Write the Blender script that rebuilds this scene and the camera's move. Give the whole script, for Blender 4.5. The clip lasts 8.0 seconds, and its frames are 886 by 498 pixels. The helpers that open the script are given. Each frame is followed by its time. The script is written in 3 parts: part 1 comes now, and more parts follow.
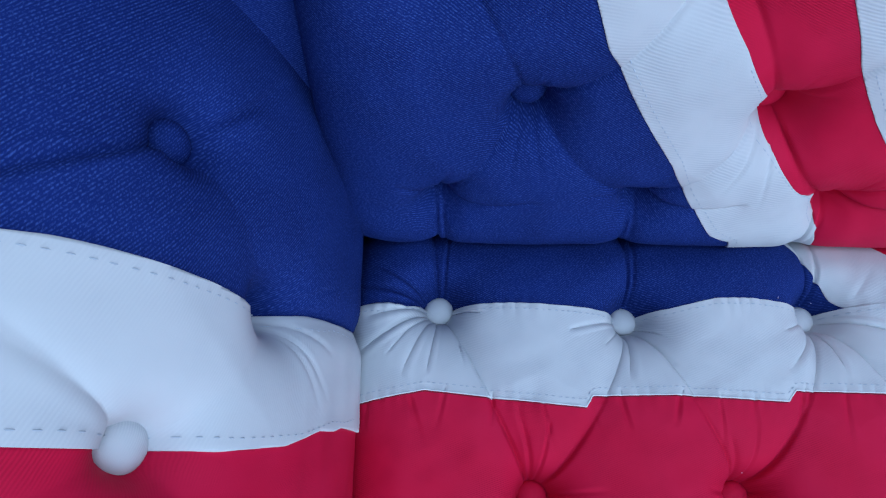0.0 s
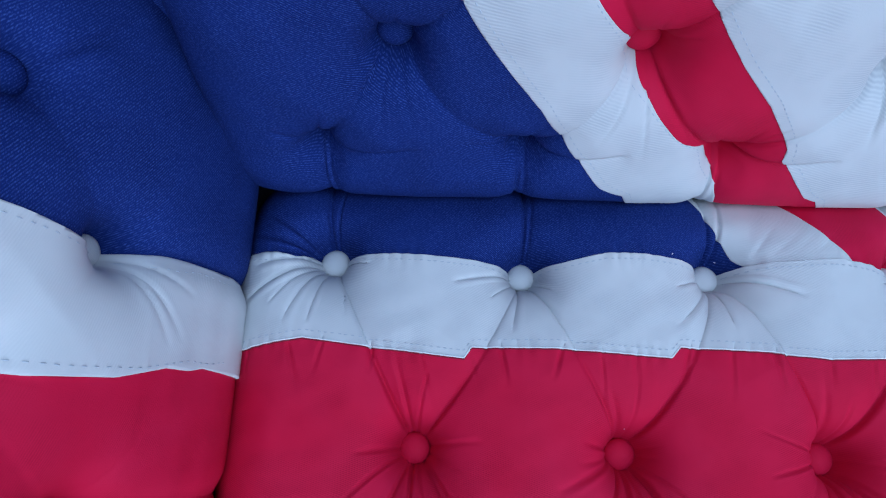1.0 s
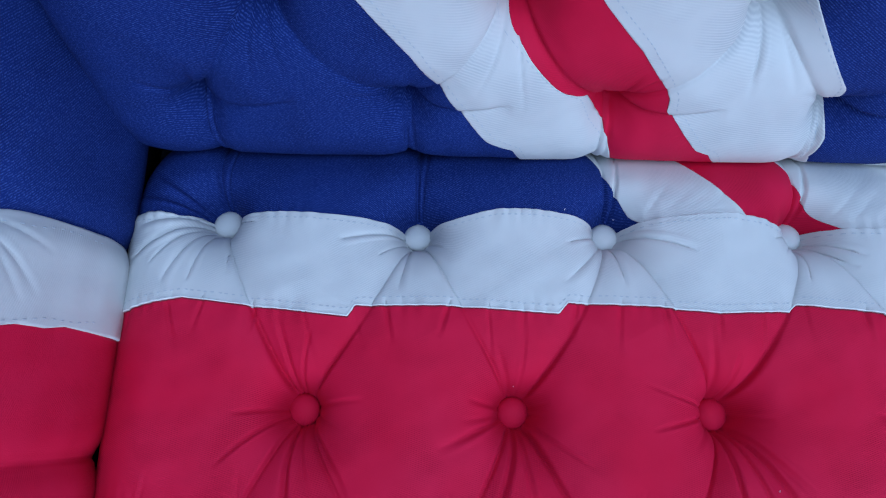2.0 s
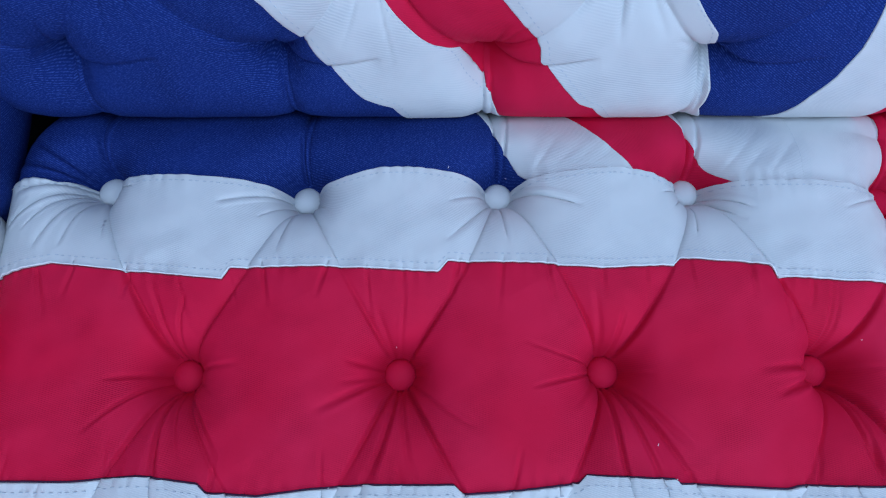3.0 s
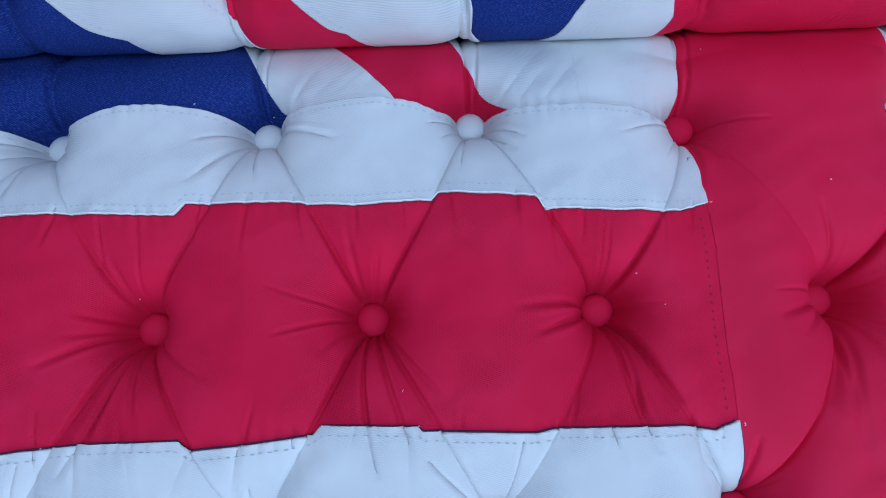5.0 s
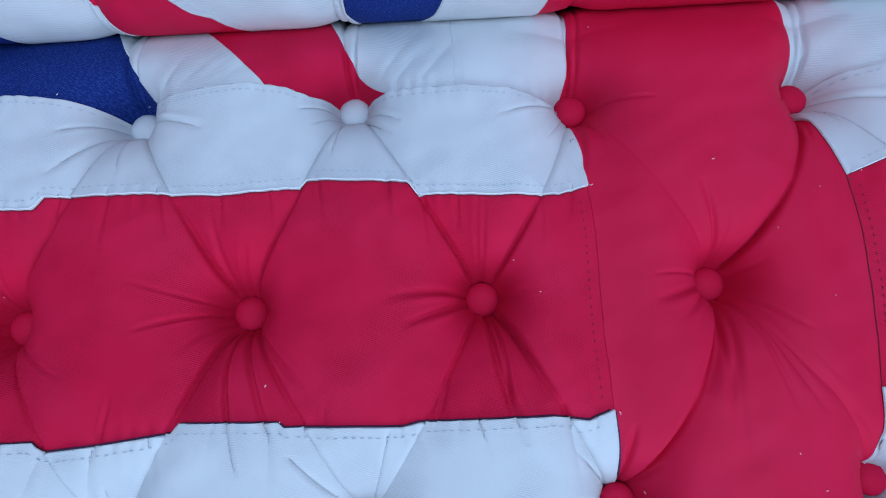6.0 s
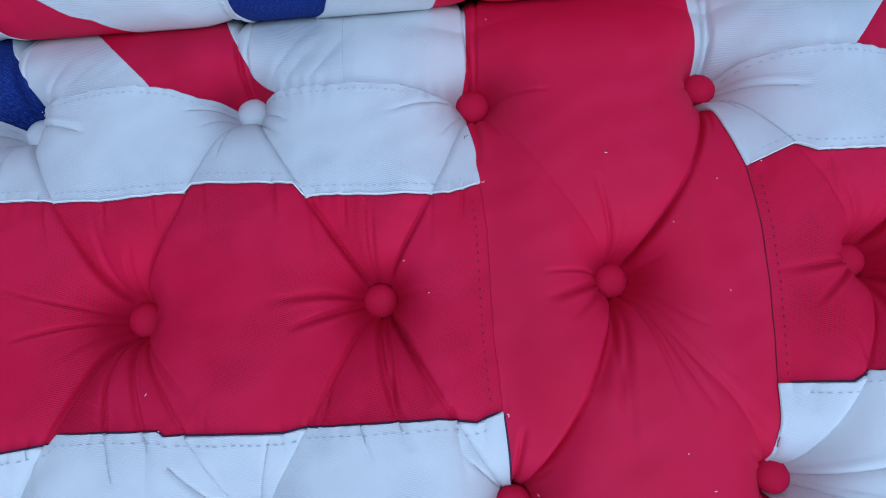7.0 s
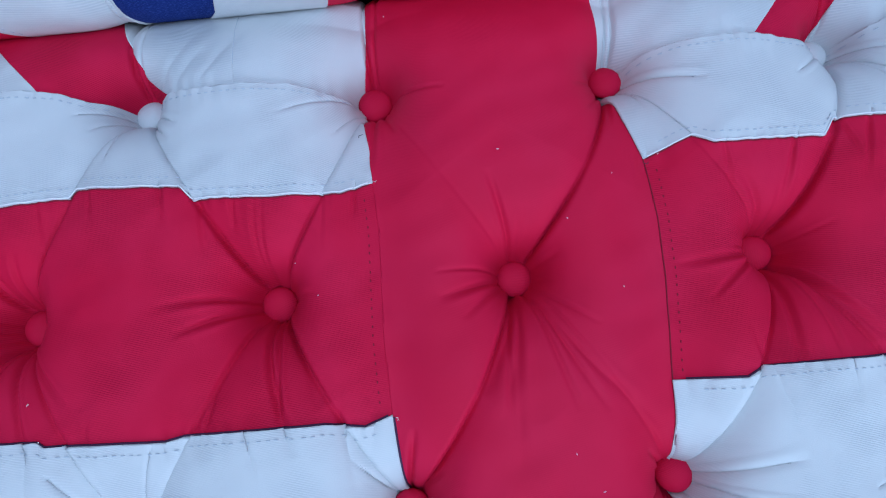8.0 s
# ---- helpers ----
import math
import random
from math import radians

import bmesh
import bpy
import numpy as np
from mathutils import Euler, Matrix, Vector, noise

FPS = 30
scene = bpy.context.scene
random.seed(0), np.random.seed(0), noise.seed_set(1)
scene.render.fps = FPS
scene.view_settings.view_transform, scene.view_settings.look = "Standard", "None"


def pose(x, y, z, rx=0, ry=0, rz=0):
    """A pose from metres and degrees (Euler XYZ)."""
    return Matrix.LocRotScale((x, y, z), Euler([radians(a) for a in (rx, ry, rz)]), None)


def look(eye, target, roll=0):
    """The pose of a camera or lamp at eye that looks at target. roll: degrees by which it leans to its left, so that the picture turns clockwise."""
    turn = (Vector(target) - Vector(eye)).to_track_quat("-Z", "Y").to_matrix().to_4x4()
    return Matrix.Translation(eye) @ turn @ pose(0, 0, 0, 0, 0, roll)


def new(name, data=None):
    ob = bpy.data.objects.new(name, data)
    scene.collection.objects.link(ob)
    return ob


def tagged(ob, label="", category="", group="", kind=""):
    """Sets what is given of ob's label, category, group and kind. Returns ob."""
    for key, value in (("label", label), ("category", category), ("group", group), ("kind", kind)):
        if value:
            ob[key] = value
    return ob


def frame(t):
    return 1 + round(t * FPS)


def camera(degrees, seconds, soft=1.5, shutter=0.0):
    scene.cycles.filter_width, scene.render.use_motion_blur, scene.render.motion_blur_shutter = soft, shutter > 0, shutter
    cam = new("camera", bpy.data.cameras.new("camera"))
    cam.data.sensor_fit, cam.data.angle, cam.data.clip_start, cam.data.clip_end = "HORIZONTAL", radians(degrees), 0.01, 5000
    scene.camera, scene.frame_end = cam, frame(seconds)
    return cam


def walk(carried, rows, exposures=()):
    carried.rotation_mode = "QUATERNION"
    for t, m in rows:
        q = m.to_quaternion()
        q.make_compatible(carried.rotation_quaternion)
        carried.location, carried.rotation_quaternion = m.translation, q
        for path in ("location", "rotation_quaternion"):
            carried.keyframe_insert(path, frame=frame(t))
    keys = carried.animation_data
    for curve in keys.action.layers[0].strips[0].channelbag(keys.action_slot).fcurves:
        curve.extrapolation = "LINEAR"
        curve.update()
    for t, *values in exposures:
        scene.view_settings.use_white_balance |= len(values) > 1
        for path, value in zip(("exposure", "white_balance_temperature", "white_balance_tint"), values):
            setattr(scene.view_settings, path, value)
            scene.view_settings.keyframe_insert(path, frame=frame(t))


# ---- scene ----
cam = camera(72.1, 8.0, soft=1.15)
PATH = [
    (0, (0.023, 0.034, 0.944), (0.076, 0.668, -0.952), 5.0),
    (0.5, (0.073, 0.02, 0.939), (0.091, 0.634, -0.964), 2.8),
    (1, (0.124, 0.013, 0.934), (0.115, 0.593, -0.98), 0.6),
    (1.5, (0.162, 0.005, 0.926), (0.172, 0.563, -0.994), 2.3),
    (3, (0.284, -0.025, 0.906), (0.32, 0.491, -1.026), 3.5),
    (3.5, (0.326, -0.034, 0.898), (0.364, 0.471, -1.037), 3.2),
    (4, (0.369, -0.04, 0.89), (0.403, 0.446, -1.05), 2.4),
    (4.5, (0.41, -0.045, 0.88), (0.45, 0.424, -1.064), 2.8),
    (6, (0.535, -0.052, 0.859), (0.571, 0.374, -1.095), 1.1),
    (6.5, (0.572, -0.051, 0.855), (0.602, 0.362, -1.102), -0.2),
    (7, (0.608, -0.051, 0.852), (0.625, 0.354, -1.107), -2.5),
    (7.5, (0.641, -0.053, 0.848), (0.655, 0.35, -1.111), -3.5),
    (8, (0.674, -0.056, 0.845), (0.691, 0.35, -1.113), -3.7),
]
walk(cam, [(t, look(eye, target, roll)) for t, eye, target, roll in PATH])

# ---- world and light ----
world = bpy.data.worlds.new("sky")
scene.world = world
world.use_nodes = True
sky = world.node_tree.nodes.new("ShaderNodeTexSky")
sky.sky_type, sky.sun_disc = "NISHITA", False
sky.sun_elevation, sky.sun_rotation = radians(40), radians(150)
world.node_tree.links.new(sky.outputs[0], world.node_tree.nodes["Background"].inputs[0])
world.node_tree.nodes["Background"].inputs[1].default_value = 0.12


def added_light(name, m, width, height, watts, colour):
    lamp = bpy.data.lights.new(name, "AREA")
    lamp.shape, lamp.size, lamp.size_y, lamp.energy, lamp.color = "RECTANGLE", width, height, watts, colour
    new(name, lamp).matrix_world = m


DAY = (0.47, 0.685, 1.0)
# Lamps added above and front right to suit the shading; neither source is seen.
added_light("added_overhead_light", look((0.8, -0.5, 2.52), (0.8, -0.499, 0.0)), 2.4, 1.3, 44, DAY)
added_light("added_front_light", look((1.5, -2.55, 1.6), (1.5, 0.0, 1.6)), 2.9, 1.4, 54, DAY)

# ---- materials ----


def material(name):
    m = bpy.data.materials.new(name)
    m.use_nodes = True
    return m, m.node_tree.nodes, m.node_tree.links, m.node_tree.nodes["Principled BSDF"]


def fabric(name, base, light, dark, twill=0.3, speck=0.0, period=0.0015, rough=0.85, relief=0.25, sheen=0.15, across=1.0, patch=0.35, fadeto=None, gloss=0.08):
    """Woven cotton: diagonal twill lines, yarn grain, slow fading."""
    m, n, l, p = material(name)
    tc = n.new("ShaderNodeTexCoord")
    mp = n.new("ShaderNodeMapping")
    mp.inputs["Scale"].default_value = (across, 1, 1)
    l.new(tc.outputs["UV"], mp.inputs[0])
    wave = n.new("ShaderNodeTexWave")
    wave.bands_direction = "DIAGONAL"
    wave.inputs["Scale"].default_value = 2 * math.pi / (10 * 1.414 * period)
    wave.inputs["Distortion"].default_value = 0.8 if speck else 1.6
    wave.inputs["Detail"].default_value = 2
    wave.inputs["Detail Scale"].default_value = 0.6
    l.new(mp.outputs[0], wave.inputs[0])

    def grain(scale, detail=2.0, stretch=None):
        t = n.new("ShaderNodeTexNoise")
        t.inputs["Scale"].default_value, t.inputs["Detail"].default_value = scale, detail
        if stretch:
            k = n.new("ShaderNodeMapping")
            k.inputs["Scale"].default_value = stretch
            k.inputs["Rotation"].default_value = (0, 0, 0.6)
            l.new(tc.outputs["UV"], k.inputs[0])
            l.new(k.outputs[0], t.inputs[0])
        else:
            l.new(tc.outputs["UV"], t.inputs[0])
        return t.outputs[0]

    def ramp(value, lo, hi, a=0.0, b=1.0):
        r = n.new("ShaderNodeMapRange")
        r.inputs[1].default_value, r.inputs[2].default_value = lo, hi
        r.inputs[3].default_value, r.inputs[4].default_value = a, b
        l.new(value, r.inputs[0])
        return r.outputs[0]

    def mix(fac, a, b):
        x = n.new("ShaderNodeMix")
        x.data_type = "RGBA"
        l.new(fac, x.inputs[0])
        for v, socket in ((a, x.inputs[6]), (b, x.inputs[7])):
            if isinstance(v, tuple):
                socket.default_value = (*v, 1)
            else:
                l.new(v, socket)
        return x.outputs[2]

    def times(a, b):
        x = n.new("ShaderNodeMath")
        x.operation = "MULTIPLY"
        l.new(a, x.inputs[0])
        if isinstance(b, float):
            x.inputs[1].default_value = b
        else:
            l.new(b, x.inputs[1])
        return x.outputs[0]

    fade = ramp(grain(14, 3), 0.35, 0.7)
    colour = mix(times(fade, patch), base, fadeto or light)
    worn = ramp(grain(22, 3), 0.42, 0.68, 0.03, 1.0)
    lines = times(times(wave.outputs[1], worn), twill)
    colour = mix(lines, colour, dark)
    if speck:
        ribs = ramp(wave.outputs[1], 0.75, 0.15)
        bits = ramp(grain(1300, 2, (0.45, 1, 1)), 0.44, 0.66)
        colour = mix(times(times(ribs, bits), speck), colour, light)
        slubs = ramp(grain(1100, 2, (0.3, 1, 1)), 0.62, 0.78)
        colour = mix(times(slubs, speck * 0.6), colour, light)
    l.new(colour, p.inputs["Base Color"])
    p.inputs["Roughness"].default_value = rough
    p.inputs["Specular IOR Level"].default_value = gloss
    p.inputs["Sheen Weight"].default_value = sheen
    p.inputs["Sheen Roughness"].default_value = 0.5
    add = n.new("ShaderNodeMath")
    add.operation = "ADD"
    l.new(times(wave.outputs[1], worn), add.inputs[0])
    l.new(times(grain(1500, 2), 0.5), add.inputs[1])
    bump = n.new("ShaderNodeBump")
    bump.inputs["Strength"].default_value, bump.inputs["Distance"].default_value = relief, 0.0006
    l.new(add.outputs[0], bump.inputs["Height"])
    crumple = n.new("ShaderNodeBump")
    crumple.inputs["Strength"].default_value, crumple.inputs["Distance"].default_value = 0.08, 0.004
    l.new(grain(38, 3), crumple.inputs["Height"])
    l.new(bump.outputs[0], crumple.inputs["Normal"])
    l.new(crumple.outputs[0], p.inputs["Normal"])
    return m


def plain(name, colour, rough, scale, spread=0.08, relief=0.1):
    """A painted or wooden surface with slow blotches and fine relief."""
    m, n, l, p = material(name)
    tc = n.new("ShaderNodeTexCoord")
    t = n.new("ShaderNodeTexNoise")
    t.inputs["Scale"].default_value, t.inputs["Detail"].default_value = scale, 5
    l.new(tc.outputs["Object"], t.inputs[0])
    x = n.new("ShaderNodeMix")
    x.data_type = "RGBA"
    x.inputs[6].default_value = (*[c * (1 - spread) for c in colour], 1)
    x.inputs[7].default_value = (*[min(1, c * (1 + spread)) for c in colour], 1)
    l.new(t.outputs[0], x.inputs[0])
    l.new(x.outputs[2], p.inputs["Base Color"])
    p.inputs["Roughness"].default_value = rough
    b = n.new("ShaderNodeBump")
    b.inputs["Strength"].default_value, b.inputs["Distance"].default_value = relief, 0.002
    l.new(t.outputs[0], b.inputs["Height"])
    l.new(b.outputs[0], p.inputs["Normal"])
    return m


RED = fabric("red_twill_cotton", (0.60, 0.006, 0.043), (0.65, 0.014, 0.066), (0.36, 0.003, 0.022), 0.42, period=0.0009, rough=0.7, relief=0.35, sheen=0.0, across=0.34, patch=0.6, gloss=0.10)
RED_SMOOTH = fabric("smooth_red_cotton", (0.61, 0.007, 0.046), (0.65, 0.014, 0.066), (0.50, 0.004, 0.032), 0.25, period=0.0007, rough=0.65, relief=0.10, sheen=0.0, across=0.34, patch=0.6, gloss=0.12)
WHITE = fabric("white_twill_cotton", (0.61, 0.617, 0.625), (0.66, 0.66, 0.66), (0.42, 0.44, 0.48), 0.55, period=0.0009, sheen=0.0, across=0.34)
WHITE_COARSE = fabric("coarse_white_twill", (0.60, 0.605, 0.612), (0.65, 0.65, 0.65), (0.38, 0.40, 0.44), 0.5, period=0.00135, relief=0.25, sheen=0.0, across=0.22)
WHITE_SMOOTH = fabric("taut_white_cotton", (0.61, 0.617, 0.625), (0.66, 0.66, 0.66), (0.50, 0.515, 0.545), 0.3, period=0.0010, relief=0.12, sheen=0.0, across=0.34)
BLUE = fabric("blue_denim", (0.0072, 0.0215, 0.138), (0.048, 0.098, 0.34), (0.0028, 0.0080, 0.062), 0.48, speck=0.75, period=0.0011, relief=0.3, sheen=0.0, across=0.6, fadeto=(0.0095, 0.029, 0.172))
# White thread greyed so its colour carries the shade of sunken stitches.
THREAD_SHADED = plain("shaded_white_thread", (0.47, 0.505, 0.56), 0.8, 900)
# Brighter white than the cloth: a painted highlight for the seam edge.
EDGE_HIGHLIGHT = plain("white_edge_highlight", (0.78, 0.79, 0.80), 0.8, 900)
THREAD_DARK = plain("dark_thread", (0.03, 0.03, 0.05), 0.8, 900)
# Seam thread colour; also paints stitch pits and shade under the white edge.
SEAM_SHADE_RED = plain("dark_red_thread_and_shade", (0.24, 0.003, 0.02), 0.9, 900)
OVERLOCK = plain("navy_overlock_thread", (0.05, 0.010, 0.045), 0.9, 900)
LINT = plain("lint_fibre", (0.78, 0.70, 0.70), 0.9, 900)
LINING = plain("dark_lining_cloth", (0.03, 0.03, 0.05), 0.95, 300)
PAINT = plain("grey_wall_paint", (0.45, 0.45, 0.45), 0.8, 6, 0.03)
BOARDS = plain("grey_concrete_floor", (0.30, 0.29, 0.28), 0.7, 4, 0.2)
FRAME = plain("white_window_frame_paint", (0.8, 0.8, 0.79), 0.4, 8, 0.03)

# ---- mesh helpers ----


def linked(name, verts, faces, mat, parent=None, uvs=None, smooth=True):
    me = bpy.data.meshes.new(name)
    me.from_pydata(verts, [], faces)
    if uvs is not None:
        layer = me.uv_layers.new(name="cloth")
        idx = np.empty(len(me.loops), dtype=np.int32)
        me.loops.foreach_get("vertex_index", idx)
        layer.data.foreach_set("uv", np.asarray(uvs, dtype=np.float32)[idx].ravel())
    me.polygons.foreach_set("use_smooth", [smooth] * len(me.polygons))
    me.materials.append(mat)
    me.update()
    ob = new(name, me)
    ob.parent = parent
    return ob


def part(name, bm, mat, parent, label="", smooth=False):
    me = bpy.data.meshes.new(name)
    bm.to_mesh(me)
    bm.free()
    me.polygons.foreach_set("use_smooth", [smooth] * len(me.polygons))
    me.materials.append(mat)
    ob = new(name, me)
    ob.parent = parent
    return tagged(ob, label)


def boxes(spans):
    """A bmesh of axis-aligned boxes, each given by two corners."""
    bm = bmesh.new()
    for a, b in spans:
        m = Matrix.Translation([(p + q) / 2 for p, q in zip(a, b)]) @ Matrix.Diagonal([abs(q - p) for p, q in zip(a, b)] + [1])
        bmesh.ops.create_cube(bm, size=1, matrix=m)
    return bm


def steps(*spans):
    """Grid lines: spans of (from, to, step) joined end to end."""
    out = []
    for a, b, d in spans:
        out.append(np.linspace(a, b, max(2, round(abs(b - a) / d) + 1))[(1 if out else 0):])
    return np.concatenate(out)


# ---- deep-buttoned upholstery ----


class Tufting:
    """The height of a stuffed, buttoned cover over its button plane, in cloth coordinates u, v."""

    def __init__(self, height, seed, reach=0.0145):
        self.height, self.reach = height, reach
        self.buttons, self.pleats, self.rays, self.seams, self.dips = [], [], [], [], []
        self.rng = np.random.default_rng(seed)
        k = self.rng.normal(size=(14, 2))
        k /= np.hypot(*k.T)[:, None]
        self.waves = [(kx * f, ky * f, ph) for (kx, ky), f, ph in zip(k, self.rng.uniform(90, 330, 14), self.rng.uniform(0, 6.3, 14))]

    def button(self, u, v, pull=1.0, flat=0.0095):
        self.buttons.append((u, v, pull, flat))

    def pleat(self, a, b, depth=0.006, side=0, bow=0.0, valley=0.22, taper=0.0):
        side = side or self.rng.choice((-1, 1))
        self.pleats.append((a, b, depth, side, bow, valley, taper))

    def wrinkle(self, u, v, degrees, length, depth=0.003, width=0.004, curl=0.0):
        self.rays.append((u, v, radians(degrees), length, depth, width, curl))

    def fan(self, u, v, count, lo=0, hi=360, length=(0.03, 0.065), depth=(0.0012, 0.003)):
        r = self.rng
        for i in range(count):
            a = lo + (hi - lo) * (i + r.uniform(0.1, 0.9)) / count
            self.wrinkle(u, v, a, r.uniform(*length), r.uniform(*depth), r.uniform(0.0013, 0.0036), r.uniform(-3, 3))

    def at(self, U, V):
        pit, valley, crease, gap = (np.zeros(U.shape) for _ in range(4))
        for u, v, pull, flat in self.buttons:
            d = np.maximum(np.hypot(U - u, V - v) - flat, 0)
            pit = np.maximum(pit, pull * (0.70 * np.exp(-d / (0.55 * self.reach)) + 0.30 * np.exp(-d / (1.9 * self.reach))))
            if flat:
                gap = np.maximum(gap, 0.005 * np.exp(-((np.hypot(U - u, V - v) / 0.0135) ** 4)))
        for (u0, v0), (u1, v1), depth, side, bow, low, taper in self.pleats:
            L = math.hypot(u1 - u0, v1 - v0)
            eu, ev = (u1 - u0) / L, (v1 - v0) / L
            near = np.abs((U - u0) * -ev + (V - v0) * eu) < 0.06
            du, dv = U[near] - u0, V[near] - v0
            t = (du * eu + dv * ev) / L
            s = (du * -ev + dv * eu - bow * np.sin(np.clip(t, 0, 1) * math.pi)) * side
            past = np.maximum(np.maximum(-t, t - 1), 0) * L
            live = np.exp(-((past / 0.006) ** 2))
            ends = np.abs(2 * np.clip(t, 0, 1) - 1)
            valley[near] = np.maximum(valley[near], live * np.exp(-((s / 0.011) ** 2)) * (low + 0.22 * ends**3) * (1 - taper * np.clip(t, 0, 1)))
            away = np.sqrt(s * s + 0.0008**2) - 0.0008
            fold = np.where(s > 0, np.exp(-away / 0.0075), np.exp(-away / 0.0010)) * depth * (0.22 + 0.78 * ends**1.2) * live * (1 - taper * np.clip(t, 0, 1))
            fold += 0.7 * depth * np.exp(-((s / 0.0011) ** 2)) * (0.2 + 0.8 * ends) * live * (1 - taper * np.clip(t, 0, 1))
            crease[near] = np.maximum(crease[near], fold)
        h = self.height * (1 - pit) * (1 - valley) - crease * np.clip((1 - pit) * 2.2, 0, 1) - gap
        for u, v, a, length, depth, width, curl in self.rays:
            near = np.hypot(U - u, V - v) < length
            du, dv = U[near] - u, V[near] - v
            along = du * math.cos(a) + dv * math.sin(a)
            aside = -du * math.sin(a) + dv * math.cos(a) + curl * along**2
            taper = np.clip(along / 0.012, 0, 1) * np.clip(1 - along / length, 0, 1) ** 0.8
            w = width * (0.35 + 12 * np.clip(along, 0, 1))
            away = np.sqrt(aside * aside + 0.0011**2) - 0.0011
            h[near] -= 3.6 * depth * taper * (np.where(aside > 0, np.exp(-away / w), np.exp(-away / (0.4 * w))) - 0.45 * np.exp(-(((aside - 1.5 * w) / w) ** 2)))
        for u, v0, v1, depth, width in self.dips:
            h -= depth * np.exp(-(((U - u) / width) ** 2)) * np.clip((V - v0) / 0.02, 0, 1) * np.clip((v1 - V) / 0.02, 0, 1) * (1 - pit)
        for seam in self.seams:
            h += 0.0006 * np.sin(430 * U + 4 * np.sin(71 * U) + 3 * np.sin(23 * U)) * np.exp(-np.abs(V - seam(U)) / 0.007)
        for kx, ky, ph in self.waves:
            h += 0.00007 * np.sin(kx * U + ky * V + ph) * (1 - pit)
        return h


class Profile:
    """A section line that starts at (a, z) and leans by lean(s) degrees after s metres."""

    def __init__(self, a, z, lean, length):
        self.s = np.linspace(0, length, 600)
        self.lean = np.radians(np.array([lean(x) for x in self.s]))
        ds = self.s[1]
        self.a = a + np.concatenate([[0], np.cumsum(np.sin(self.lean[:-1]) * ds)])
        self.z = z + np.concatenate([[0], np.cumsum(np.cos(self.lean[:-1]) * ds)])

    def at(self, S):
        return np.interp(S, self.s, self.a), np.interp(S, self.s, self.z), np.interp(S, self.s, self.lean)


PANEL_LABELS = {"red_panel": "red cotton cloth panel", "white_panel": "white cotton twill panel", "blue_panel": "blue denim panel"}


